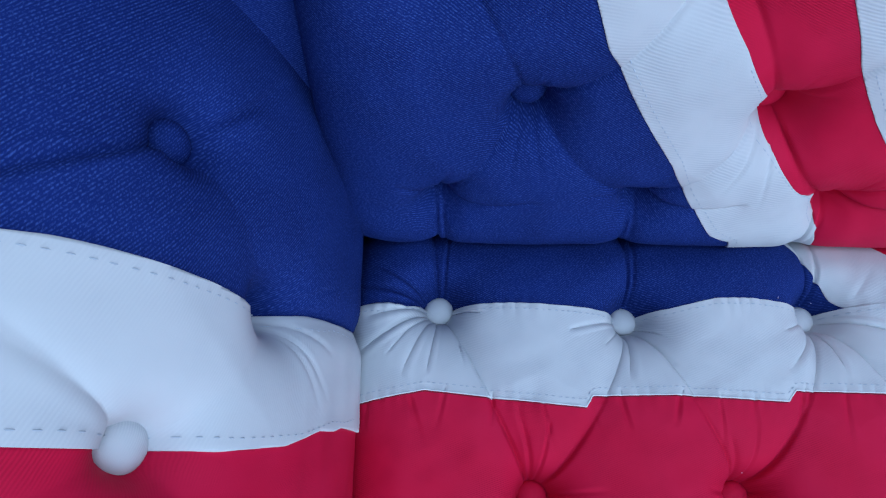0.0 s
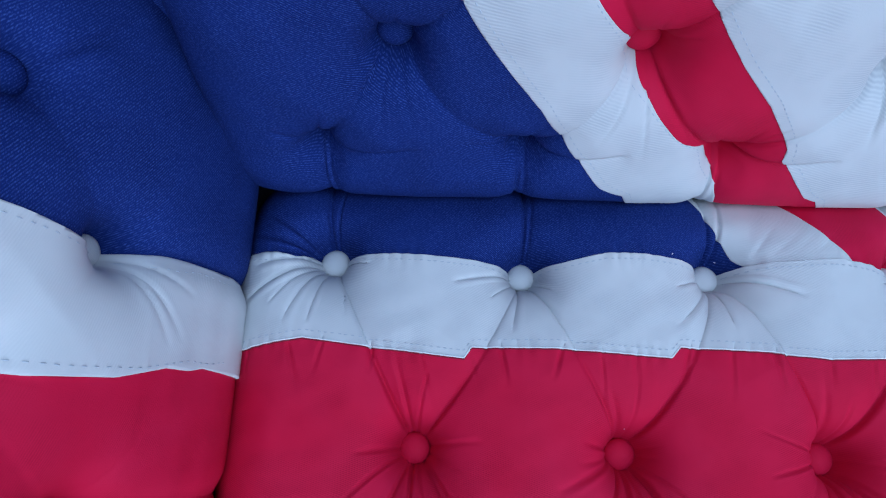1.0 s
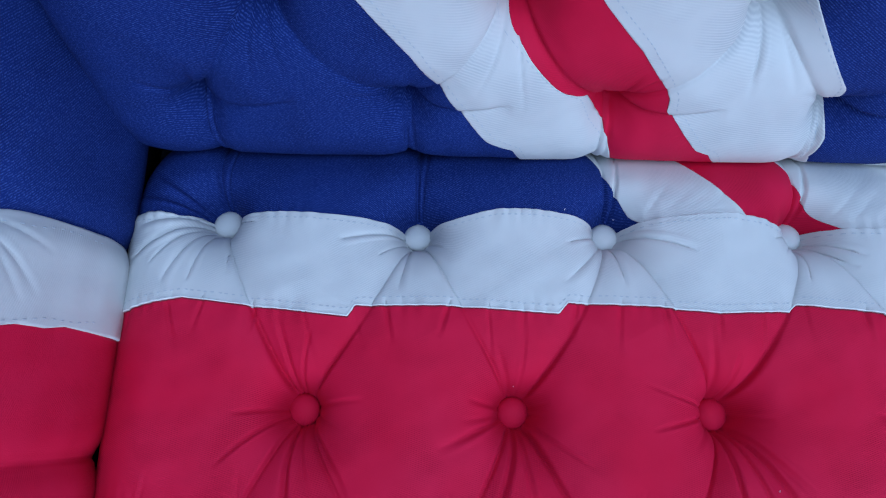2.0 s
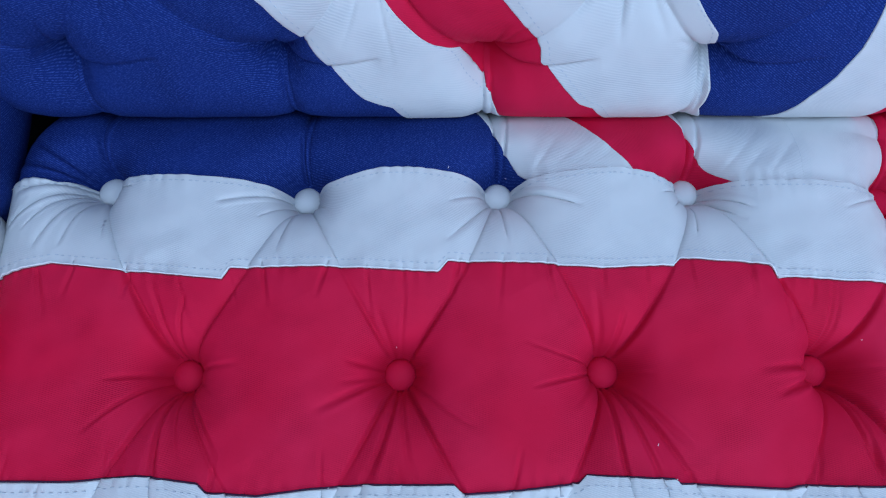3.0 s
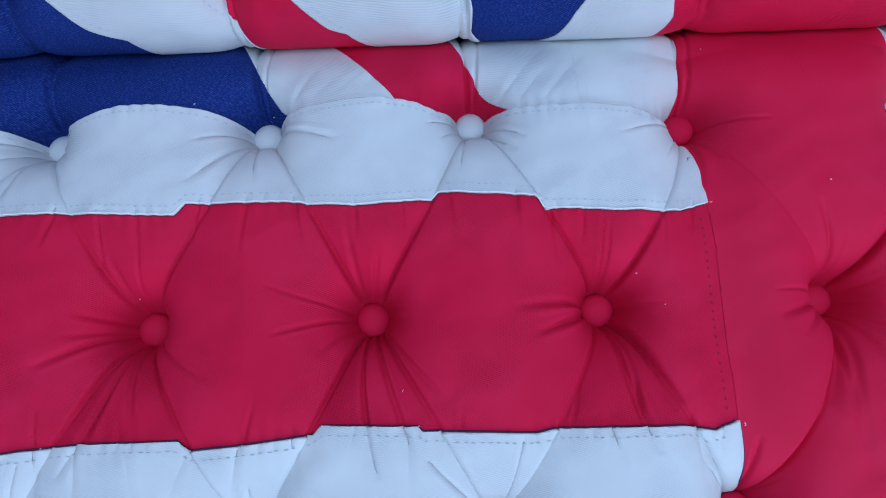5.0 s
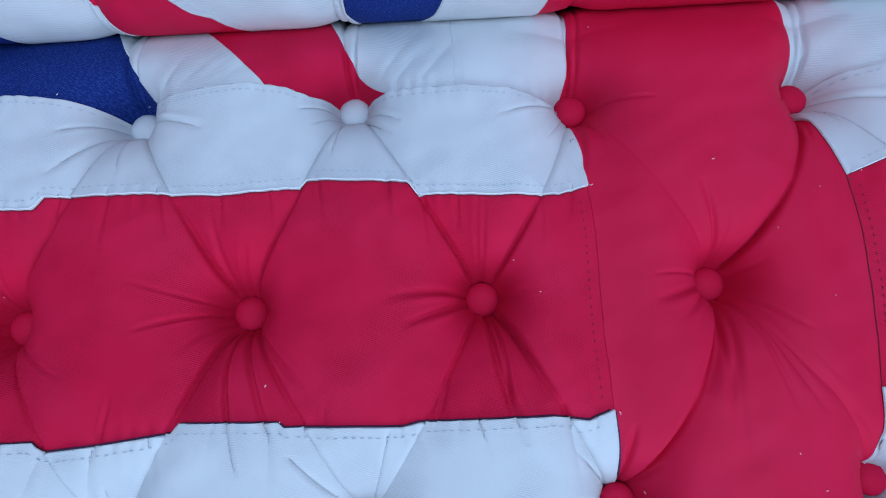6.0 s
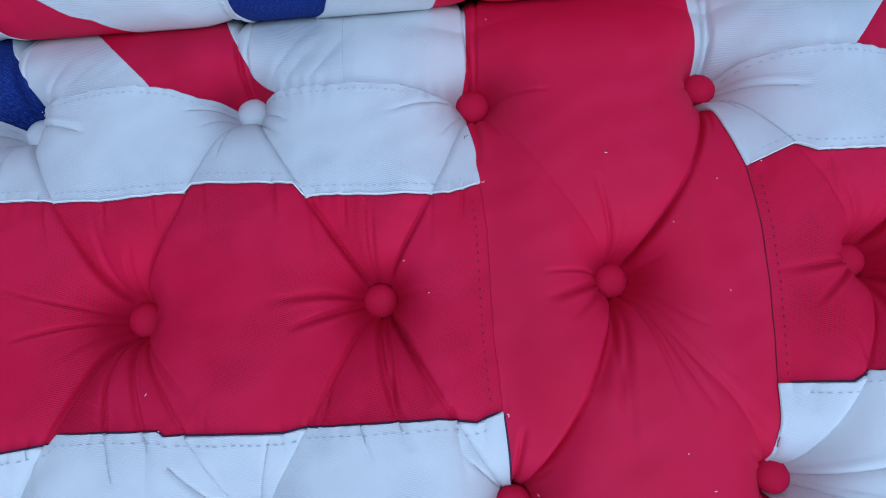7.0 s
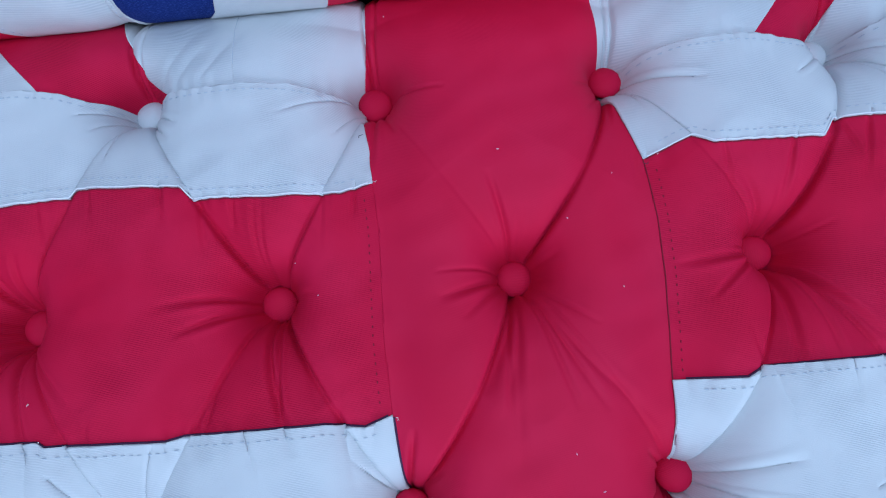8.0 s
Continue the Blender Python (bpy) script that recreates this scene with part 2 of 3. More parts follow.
class Cover:
    """A cloth cover: place(U, V) gives points, normals are taken from it."""

    def __init__(self, place):
        self.place = place

    def frame_at(self, u, v, smooth=0.004):
        U, V = np.array([u, u + smooth, u - smooth, u, u]), np.array([v, v, v, v + smooth, v - smooth])
        P = self.place(U, V)
        n = np.cross(P[1] - P[2], P[3] - P[4])
        n /= np.linalg.norm(n)
        return P[0], n

    def panels(self, us, vs, cuts, rest, parent):
        """Cut the cover into sewn panels. cuts: (f, key) in turn, where f(x, y, z, u, v) > 0 belongs to the key; rest: the last key.
        A key is (name, material, lift, number)."""
        U, V = np.meshgrid(us, vs, indexing="ij")
        shape = U.shape
        P = self.place(U.ravel(), V.ravel()).reshape(*shape, 3)
        N = np.cross(np.gradient(P, axis=0), np.gradient(P, axis=1))
        N /= np.maximum(np.linalg.norm(N, axis=2, keepdims=True), 1e-12)
        F = np.stack([f(P[..., 0], P[..., 1], P[..., 2], U, V) for f, _ in cuts], -1) if cuts else np.zeros((*shape, 0))
        keys = [k for _, k in cuts] + [rest]
        data = np.concatenate([P, N, U[..., None], V[..., None], F], -1).reshape(-1, 8 + F.shape[-1])
        ni, nj = shape
        idx = np.arange(ni * nj).reshape(ni, nj)
        quads = np.stack([idx[:-1, :-1], idx[1:, :-1], idx[1:, 1:], idx[:-1, 1:]], -1).reshape(-1, 4)
        inside = data[:, 8:] > 0
        leaf = np.full(len(quads), -1)
        todo = np.ones(len(quads), bool)
        for k in range(len(cuts)):
            q = inside[:, k][quads]
            full = todo & q.all(1)
            leaf[full] = k
            mixed = todo & q.any(1) & ~q.all(1)
            leaf[mixed] = -2
            todo &= ~(full | mixed)
        leaf[todo] = len(cuts)
        made = {}
        for k, key in enumerate(keys):
            made.setdefault(key, ([], [], {}))
        faces_of = {key: [] for key in made}
        for k, key in enumerate(keys):
            faces_of[key] += [[("g", int(i)) for i in q] for q in quads[leaf == k]]
        extra = {}

        def cut(poly, k):
            """Split a polygon of (id, row) by the k-th function."""
            a, b = [], []
            for (i0, r0), (i1, r1) in zip(poly, poly[1:] + poly[:1]):
                (a if r0[8 + k] > 0 else b).append((i0, r0))
                if (r0[8 + k] > 0) != (r1[8 + k] > 0):
                    t = r0[8 + k] / (r0[8 + k] - r1[8 + k])
                    r = r0 + t * (r1 - r0)
                    i = ("c", *np.round(r[6:8] * 2e5).astype(int).tolist())
                    extra[i] = r
                    a.append((i, r))
                    b.append((i, r))
            return a, b

        for q in quads[leaf == -2]:
            poly = [(("g", int(i)), data[i]) for i in q]
            for k in range(len(cuts)):
                if len(poly) < 3:
                    break
                a, poly = cut(poly, k)
                if len(a) > 2:
                    faces_of[keys[k]].append([i for i, _ in a])
            if len(poly) > 2:
                faces_of[keys[-1]].append([i for i, _ in poly])
        for key, faces in faces_of.items():
            if not faces:
                continue
            name, mat, lift, _ = key
            order, rows, polys = {}, [], []
            for f in faces:
                g = []
                for i in f:
                    if i not in order:
                        order[i] = len(rows)
                        rows.append(data[i[1]] if i[0] == "g" else extra[i])
                    if not g or g[-1] != order[i]:
                        g.append(order[i])
                if len(set(g)) > 2:
                    polys.append(g)
            R = np.array(rows)
            root = np.arange(len(rows))

            def find(i):
                while root[i] != i:
                    root[i] = root[root[i]]
                    i = root[i]
                return i

            for g in polys:
                a = find(g[0])
                for i in g[1:]:
                    root[find(i)] = a
            pieces = {}
            for g in polys:
                pieces.setdefault(find(g[0]), []).append(g)
            for piece in pieces.values():
                if len(piece) > 60:
                    self.panel(name, mat, lift, R, piece, parent)

    def panel(self, name, mat, lift, R, polys, parent):
        """One sewn panel with a turned edge."""
        used = np.unique(np.concatenate(polys))
        R, at = R[used], {int(o): i for i, o in enumerate(used)}
        polys = [[at[i] for i in g] for g in polys]
        count = {}
        for g in polys:
            for x, y in zip(g, g[1:] + g[:1]):
                e = (min(x, y), max(x, y))
                count[e] = None if e in count else (x, y)
        verts = R[:, :3] + R[:, 3:6] * lift
        rim, low, uv = {}, [], list(R[:, 6:8])
        for e in count.values():
            if e:
                for x in e:
                    if x not in rim:
                        rim[x] = len(verts) + len(low)
                        low.append(R[x, :3] - R[x, 3:6] * 0.0025)
                        uv.append(R[x, 6:8])
                polys.append([e[1], e[0], rim[e[0]], rim[e[1]]])
        return tagged(linked(name, np.concatenate([verts, low]).tolist(), polys, mat, parent, uv), PANEL_LABELS[name])

    def stitches(self, line, mat, parent, gap=0.0048, length=0.0026, lift=0.001, width=0.0008):
        """A row of thread stitches along a line of (u, v) points, let into the cloth."""
        line = np.asarray(line, float)
        run = np.concatenate([[0], np.cumsum(np.hypot(*np.diff(line, axis=0).T))])
        rng = np.random.default_rng(len(line))
        at = np.arange(0.002, run[-1] - length, gap)
        at = at + rng.uniform(-0.0005, 0.0005, len(at))
        ends = [np.stack([np.interp(at + d, run, line[:, 0]), np.interp(at + d, run, line[:, 1])], -1) for d in (0, length)]
        A, B = (self.place(e[:, 0], e[:, 1]) for e in ends)
        C = self.place(ends[0][:, 0] + 0.002, ends[0][:, 1])
        D = self.place(ends[0][:, 0], ends[0][:, 1] + 0.002)
        verts, faces = [], []
        for a, b, c, d in zip(A, B, C, D):
            n = np.cross(c - a, d - a)
            n /= np.linalg.norm(n)
            e = (b - a) / np.linalg.norm(b - a)
            s = np.cross(n, e) * width / 2
            base = len(verts)
            for p, k in ((a, 0.3), (a + (b - a) * 0.25, 1.0), (a + (b - a) * 0.75, 1.0), (b, 0.3)):
                o = p + n * (lift - 0.0004)
                verts += [o - s * k, o + n * 0.0005 * k, o + s * k]
            for i in range(3):
                for j in range(2):
                    q = base + 3 * i + j
                    faces.append((q, q + 3, q + 4, q + 1))
        return tagged(linked("stitching", [tuple(v) for v in verts], faces, mat, parent), kind="stuff")


def seam_edge(cover, line, parent, radius=0.0007, lift=0.0006, mat=None):
    """Line where one panel laps the next: dark overlocked edge, painted highlight or shade."""
    line = np.asarray(line, float)
    P = cover.place(line[:, 0], line[:, 1])
    curve = bpy.data.curves.new("seam_line", "CURVE")
    curve.dimensions, curve.bevel_depth, curve.bevel_resolution = "3D", radius, 1
    spline = curve.splines.new("POLY")
    spline.points.add(len(P) - 1)
    spline.points.foreach_set("co", np.concatenate([P + np.array([0, 0, lift]), np.ones((len(P), 1))], 1).ravel())
    curve.materials.append(mat or OVERLOCK)
    ob = new("seam_line", curve)
    ob.parent = parent
    return ob


def button_mesh(name, mat, radius=0.0117):
    """A cloth-covered upholstery button: domed face, turned edge, short shank."""
    ring = [(0.0, 0.0078), (0.25, 0.0076), (0.5, 0.0069), (0.72, 0.0056), (0.88, 0.0038), (0.97, 0.0018), (1.0, 0.0), (0.95, -0.0022), (0.8, -0.0035), (0.45, -0.008)]
    verts, faces, uv, n = [(0, 0, ring[0][1])], [], [(0.3, 0.3)], 28
    for r, z in ring[1:]:
        for i in range(n):
            a = 2 * math.pi * i / n
            verts.append((radius * r * math.cos(a), radius * r * math.sin(a), z))
            uv.append((0.3 + 1.2 * radius * r * math.cos(a), 0.3 + 1.2 * radius * r * math.sin(a)))
    for i in range(n):
        faces.append((0, 1 + i, 1 + (i + 1) % n))
        for k in range(len(ring) - 2):
            a, b = 1 + k * n + i, 1 + k * n + (i + 1) % n
            faces.append((a, a + n, b + n, b))
    ob = linked(name, verts, faces, mat, None, uv)
    me = ob.data
    bpy.data.objects.remove(ob)
    return me


BUTTON = {key: button_mesh(key + "_button", mat) for key, mat in (("red", RED), ("white", WHITE), ("blue", BLUE))}


def sew_button(cover, u, v, key, parent, sink=0.0, size=1.0):
    p, n = cover.frame_at(u, v, 0.012)
    ob = new("button", BUTTON[key])
    ob.parent = parent
    q = Vector(n).to_track_quat("Z", "Y")
    ob.matrix_basis = Matrix.LocRotScale(Vector(p) + Vector(n) * (0.0036 - sink), q, (size, size, size))
    return tagged(ob, key + " cloth-covered button")


# ---- setting ----
def room():
    # Unseen room added around the sofa, grey to keep bounced light low.
    x0, x1, y0, y1, h = -2.0, 3.2, -2.5, 0.75, 2.5
    tagged(part("floor", boxes([((x0 - 0.2, y0 - 0.2, -0.1), (x1 + 0.2, y1 + 0.2, 0))]), BOARDS, None), "unseen plain grey concrete floor added under the sofa", "floor", kind="structure")
    p, q, r, t = -0.4, 2.0, -1.15, 0.15
    tagged(part("ceiling", boxes([((x0 - 0.2, y0 - 0.2, h), (p, y1 + 0.2, h + 0.1)), ((q, y0 - 0.2, h), (x1 + 0.2, y1 + 0.2, h + 0.1)), ((p, y0 - 0.2, h), (q, r, h + 0.1)), ((p, t, h), (q, y1 + 0.2, h + 0.1))]), PAINT, None), "unseen plain grey painted ceiling, open for the added overhead lamp", "ceiling", kind="structure")
    tagged(part("wall_north", boxes([((x0 - 0.2, y1, 0), (x1 + 0.2, y1 + 0.2, h))]), PAINT, None), "unseen plain grey painted wall added behind the sofa", "wall", kind="structure")
    tagged(part("wall_east", boxes([((x1, y0, 0), (x1 + 0.2, y1, h))]), PAINT, None), "unseen plain grey painted side wall", "wall", kind="structure")
    a, b, c, d = 0.05, 2.95, 0.9, 2.3
    tagged(part("wall_south", boxes([((x0 - 0.2, y0 - 0.2, 0), (x1 + 0.2, y0, c)), ((x0 - 0.2, y0 - 0.2, d), (x1 + 0.2, y0, h)), ((x0 - 0.2, y0 - 0.2, c), (a, y0, d)), ((b, y0 - 0.2, c), (x1 + 0.2, y0, d))]), PAINT, None), "unseen plain grey painted wall, open for the added front lamp", "wall", kind="structure")
    tagged(part("wall_west", boxes([((x0 - 0.2, y0, 0), (x0, y1, h))]), PAINT, None), "unseen plain grey painted side wall", "wall", kind="structure")
    # Unseen window and skylight, made up to frame the two added lamps.
    w = tagged(new("added_window"), "unseen white window frame added around the front lamp", "window", kind="structure")
    part("window_frame", boxes([((a, y0 - 0.13, c), (b, y0 - 0.08, c + 0.05)), ((a, y0 - 0.13, d - 0.05), (b, y0 - 0.08, d)), ((a, y0 - 0.13, c + 0.05), (a + 0.05, y0 - 0.08, d - 0.05)), ((b - 0.05, y0 - 0.13, c + 0.05), (b, y0 - 0.08, d - 0.05))]), FRAME, w)
    w = tagged(new("added_skylight"), "unseen white skylight frame added around the overhead lamp", "window", kind="structure")
    part("window_frame", boxes([((p, r, h + 0.04), (q, r + 0.05, h + 0.09)), ((p, t - 0.05, h + 0.04), (q, t, h + 0.09)), ((p, r + 0.05, h + 0.04), (p + 0.05, t - 0.05, h + 0.09)), ((q - 0.05, r + 0.05, h + 0.04), (q, t - 0.05, h + 0.09))]), FRAME, w)


room()

# ---- the sofa ----
MID = 0.722
LEFT, RIGHT, FRONT = -0.06, 2 * 0.722 + 0.06, -0.36
ROW_A = [MID + d for d in (-0.688, -0.536, -0.386, -0.2365, -0.081, 0.081, 0.227, 0.386, 0.536, 0.688)]
BACK_A = (0.1435, 0.135, 0.1385, 0.1405, 0.133, 0.131, 0.135, 0.138, 0.137, 0.14)
ROW_R = [MID + d for d in (-0.617, -0.462, -0.312, -0.155, 0.0, 0.161, 0.312, 0.462, 0.617)]
YR, YT, YF = 0.002, -0.131, -0.262

sofa = tagged(new("sofa"), "deep-buttoned sofa covered in red, white and blue cross-flag cloth", "sofa")


def between(xs, ys):
    return lambda q: np.interp(q, xs, ys)


# seams of the seat; the folds shift them where a pleat takes cloth away
UPPER = between([-0.06, -0.03, 0.022, 0.079, 0.139, 0.144, 0.208, 0.288, 0.295, 0.363, 0.402, 0.454, 0.459, 0.522, 0.528, 0.574, 0.618, 0.64, 0.80, 0.838, 0.849, 0.916, 0.925, 1.0, 1.005, 1.1, 1.5],
                [0.064, 0.068, 0.077, 0.071, 0.065, 0.073, 0.074, 0.069, 0.077, 0.075, 0.071, 0.073, 0.078, 0.073, 0.065, 0.061, 0.060, 0.066, 0.060, 0.073, 0.066, 0.063, 0.074, 0.070, 0.076, 0.068, 0.068])
LOWER = between([-0.06, 0.054, 0.096, 0.134, 0.140, 0.172, 0.207, 0.212, 0.243, 0.297, 0.302, 0.336, 0.378, 0.383, 0.439, 0.443, 0.511, 0.522, 0.60, 0.622, 0.640, 0.80, 0.842, 0.852, 0.916, 1.0, 1.5],
                [-0.064, -0.066, -0.063, -0.068, -0.074, -0.076, -0.072, -0.072, -0.070, -0.071, -0.077, -0.075, -0.071, -0.066, -0.069, -0.072, -0.076, -0.074, -0.076, -0.080, -0.074, -0.072, -0.075, -0.070, -0.071, -0.07, -0.07])


# the back seam of the white band arches between the buttons
seat_top = between([-0.06, -0.022, 0.008, 0.024, 0.045, 0.06, 0.087, 0.129, 0.154, 0.172, 0.186, 0.199, 0.214, 0.228, 0.245, 0.273, 0.298, 0.316, 0.336, 0.352, 0.39, 0.421, 0.443, 0.458, 0.472, 0.486, 0.497, 0.507, 0.529, 0.56, 0.592, 0.612, 0.64, 0.80, 0.82, 0.853, 0.874, 0.892, 0.91, 0.93, 0.949, 0.968, 1.0, 1.06, 1.108, 1.14, 1.21, 1.258, 1.5],
                   [0.144, 0.143, 0.142, 0.1455, 0.1445, 0.1428, 0.1422, 0.1400, 0.1384, 0.1380, 0.1390, 0.1405, 0.1405, 0.1430, 0.1466, 0.1468, 0.1445, 0.1425, 0.1420, 0.1430, 0.1447, 0.1465, 0.1438, 0.1395, 0.1430, 0.1450, 0.1440, 0.1400, 0.1370, 0.1358, 0.1334, 0.1290, 0.1310, 0.1320, 0.1383, 0.1360, 0.1353, 0.1335, 0.1295, 0.1310, 0.1370, 0.1380, 0.1440, 0.1430, 0.1390, 0.1450, 0.1460, 0.1390, 0.144])


def seat_low(x):
    return -0.151 + 0.003 * np.sin(np.asarray(x) * 40)


def make_seat():
    t = Tufting(0.051, 3, 0.016)
    for x, y in zip(ROW_A, BACK_A):
        t.button(x, y)
        t.button(x, YT)
    for x in ROW_R:
        t.button(x, YR)
        t.button(x, YF)
    # how hard each pleat is drawn: back left, back right, front left, front right of a button of the middle row
    drawn = [(11, 6, 7, 7), (6, 7, 8, 11), (11, 8, 11, 10), (11, 8, 6, 12), (1, 12, 13, 3), (3, 12, 12, 9)] + [(8, 7, 9, 8)] * 3
    for y, ends in ((YR, BACK_A), (YR, [YT] * 10), (YF, [YT] * 10)):
        for i, x in enumerate(ROW_R):
            for q, y2 in zip(ROW_A, ends):
                if abs(q - x) < 0.11:
                    up, right = y2 > y, q > x
                    deep = drawn[i][(0 if up else 2) + right] * 0.001
                    bow = 0 if up != right else (-0.008 if up else 0.008) if i > 3 else (-0.006 if up else 0.005)
                    t.pleat((x, y), (q, y2), deep, 1 if right == up else -1, bow + t.rng.uniform(-0.002, 0.002), 3.0 * deep + 0.02, 0.25 if up else 0.3)
    plain_band = lambda f: lambda u: np.where((u > 0.642) & (u < 0.800), 9.0, f(u))
    t.seams += [plain_band(f) for f in (UPPER, LOWER, seat_top)]
    for k in range(34):
        x = -0.03 + 0.033 * k + t.rng.uniform(-0.012, 0.012)
        if 0.63 < x < 0.82:
            continue
        t.wrinkle(x, float(UPPER(x)) + 0.006, 270 + t.rng.uniform(-18, 18), t.rng.uniform(0.02, 0.05), t.rng.uniform(0.0004, 0.0012), t.rng.uniform(0.002, 0.004))
        t.wrinkle(x, float(LOWER(x)) + 0.008, 270 + t.rng.uniform(-18, 18), t.rng.uniform(0.03, 0.06), t.rng.uniform(0.0002, 0.0006), t.rng.uniform(0.003, 0.006))
        if k % 2:
            t.wrinkle(x, float(LOWER(x)) - 0.004, 90 + t.rng.uniform(-18, 18), t.rng.uniform(0.02, 0.04), t.rng.uniform(0.0003, 0.0009), t.rng.uniform(0.002, 0.004))
    # the cloth dips along both edges of the upright band
    t.dips += [(0.637, YT, 0.20, 0.010, 0.028), (0.805, YT, 0.20, 0.010, 0.028)]
    for x, y in zip(ROW_A, BACK_A):
        t.pleat((x, y), (x + t.rng.uniform(-0.006, 0.008), 0.245), 0.010, 0, 0.002, 0.10)
        t.pleat((x + 0.003, y), (x + 0.016, 0.245), 0.007, 1, 0.003, 0.04)
        t.fan(x, y, 5, 180, 350, (0.035, 0.065), (0.0008, 0.0024))
        t.fan(x, YT, 7)
    for x in ROW_R:
        t.pleat((x, YF), (x, FRONT), 0.005, 0, 0.002, 0.10)
        t.fan(x, YR, 3, 165, 215, (0.03, 0.07), (0.0008, 0.0022))
        t.fan(x, YR, 3, 250, 320, (0.055, 0.10), (0.0010, 0.0028))
        t.fan(x, YR, 2, -25, 20, (0.02, 0.05), (0.0008, 0.0016))
        t.fan(x, YR, 2, 75, 110, (0.035, 0.07), (0.0008, 0.0018))
        t.fan(x, YF, 7)
    for x in (0.360, 0.373, 0.388, 0.404, 0.503, 0.516, 0.533):
        t.wrinkle(x, float(seat_top(x)) + 0.004, 48 + t.rng.uniform(-8, 8), t.rng.uniform(0.035, 0.06), t.rng.uniform(0.0001, 0.0004), 0.006)
    t.fan(MID, YR, 5, 236, 302, (0.08, 0.125), (0.0007, 0.0015))
    for y in (BACK_A[0], YT):
        t.fan(ROW_A[0], y, 7, 140, 235, (0.05, 0.08), (0.001, 0.0024))

    def place(U, V):
        h = t.at(U, V)
        drop = np.zeros(U.shape)
        for e, r, k in ((U - LEFT - 0.003, 0.07, 0.12), (RIGHT - 0.003 - U, 0.07, 0.12), (V - FRONT, 0.06, 0.07), (0.25 - V, 0.105, 0.15)):
            q = np.clip(1 - e / r, 0, 1)
            drop += k * (1 - np.sqrt(np.maximum(1 - q * q, 0)))
        return np.stack([U, V, 0.444 + h - drop], -1)

    cover = Cover(place)
    seat = part("seat", boxes([((LEFT, FRONT + 0.015, 0.30), (RIGHT, 0.28, 0.385))]), LINING, sofa)
    band_l = between([-0.36, -0.13, -0.075, -0.03, 0.035, 0.066, 0.0965, 0.12, 0.134, 0.155, 0.19, 0.25], [0.645, 0.641, 0.638, 0.637, 0.6395, 0.638, 0.636, 0.633, 0.632, 0.638, 0.641, 0.642])
    band_r = between([-0.36, -0.13, -0.109, -0.065, -0.01, 0.024, 0.06, 0.091, 0.115, 0.129, 0.15, 0.17, 0.25], [0.80, 0.80, 0.7995, 0.8015, 0.8075, 0.809, 0.807, 0.7995, 0.797, 0.80, 0.797, 0.795, 0.79])
    lean1 = between([-1, 0.135, 0.150, 0.165, 0.20, 0.26], [0.60, 0.366, 0.351, 0.341, 0.324, 0.29])
    lean2 = between([-1, 0.135, 0.15, 0.19, 0.26], [0.60, 0.440, 0.429, 0.394, 0.328])
    lean3 = between([-1, 0.138, 0.16, 0.187, 0.26], [0.60, 0.513, 0.492, 0.480, 0.45])
    cuts = [(lambda x, y, z, u, v: np.minimum(x - band_l(y), band_r(y) - x), ("red_panel", RED_SMOOTH, 0.0004, 0))]
    for n, side in enumerate((-1, 1)):
        of = lambda x, side=side: side * (x - MID)
        cuts += [
            (lambda x, y, z, u, v, of=of: np.minimum(np.minimum(y - LOWER(x), UPPER(x) - y), of(x)), ("red_panel", RED, 0.0, n + 1)),
            (lambda x, y, z, u, v, of=of: np.minimum(np.minimum(y - UPPER(x), seat_top(x) - y), of(x)), ("white_panel", WHITE, 0.0024, n + 1)),
            (lambda x, y, z, u, v, of=of: np.minimum(np.minimum(y - seat_low(x), LOWER(x) - y), of(x)), ("white_panel", WHITE, 0.0024, n + 3)),
        ]
    cuts += [
        (lambda x, y, z, u, v: np.minimum(np.minimum(lean1(y) - x, y), MID - x), ("blue_panel", BLUE, 0.0, 1)),
        (lambda x, y, z, u, v: np.minimum(np.minimum(lean2(y) - x, y), MID - x), ("white_panel", WHITE, 0.0006, 5)),
        (lambda x, y, z, u, v: np.minimum(np.minimum(lean3(y) - x, y), MID - x), ("red_panel", RED, 0.0003, 5)),
        (lambda x, y, z, u, v: np.minimum(np.minimum(0.557 - x, y), MID - x), ("white_panel", WHITE, 0.0006, 6)),
        (lambda x, y, z, u, v: np.minimum(y, MID - x), ("white_panel", WHITE, 0.0002, 7)),
        (lambda x, y, z, u, v: np.minimum(0.892 + 0.9 * (y - 0.14) - x, y), ("white_panel", WHITE, 0.0006, 8)),
        (lambda x, y, z, u, v: np.minimum(0.943 + 0.6 * (y - 0.14) - x, y), ("red_panel", RED, 0.0003, 8)),
        (lambda x, y, z, u, v: np.minimum(1.06 + 0.9 * (y - 0.14) - x, y), ("white_panel", WHITE, 0.0006, 9)),
        (lambda x, y, z, u, v: y, ("blue_panel", BLUE, 0.0, 9)),
        (lambda x, y, z, u, v: 0.055 + 0.9 * (y + 0.148) - np.abs(np.abs(x - MID) - 0.26), ("red_panel", RED, 0.0003, 11)),
    ]
    us = steps((LEFT, 1.07, 0.00105), (1.07, RIGHT, 0.006))
    vs = steps((FRONT, -0.165, 0.007), (-0.165, 0.25, 0.00105))
    cover.panels(us, vs, cuts, ("blue_panel", BLUE, 0.0, 12), seat)
    part("front_border", boxes([((LEFT + 0.01, FRONT + 0.002, 0.30), (RIGHT - 0.01, FRONT + 0.014, 0.42))]), BLUE, seat)
    for i, (x, y) in enumerate(zip(ROW_A, BACK_A)):
        sew_button(cover, x, y, "red" if i in (4, 5) else "white", seat, -0.0042, 1.04)
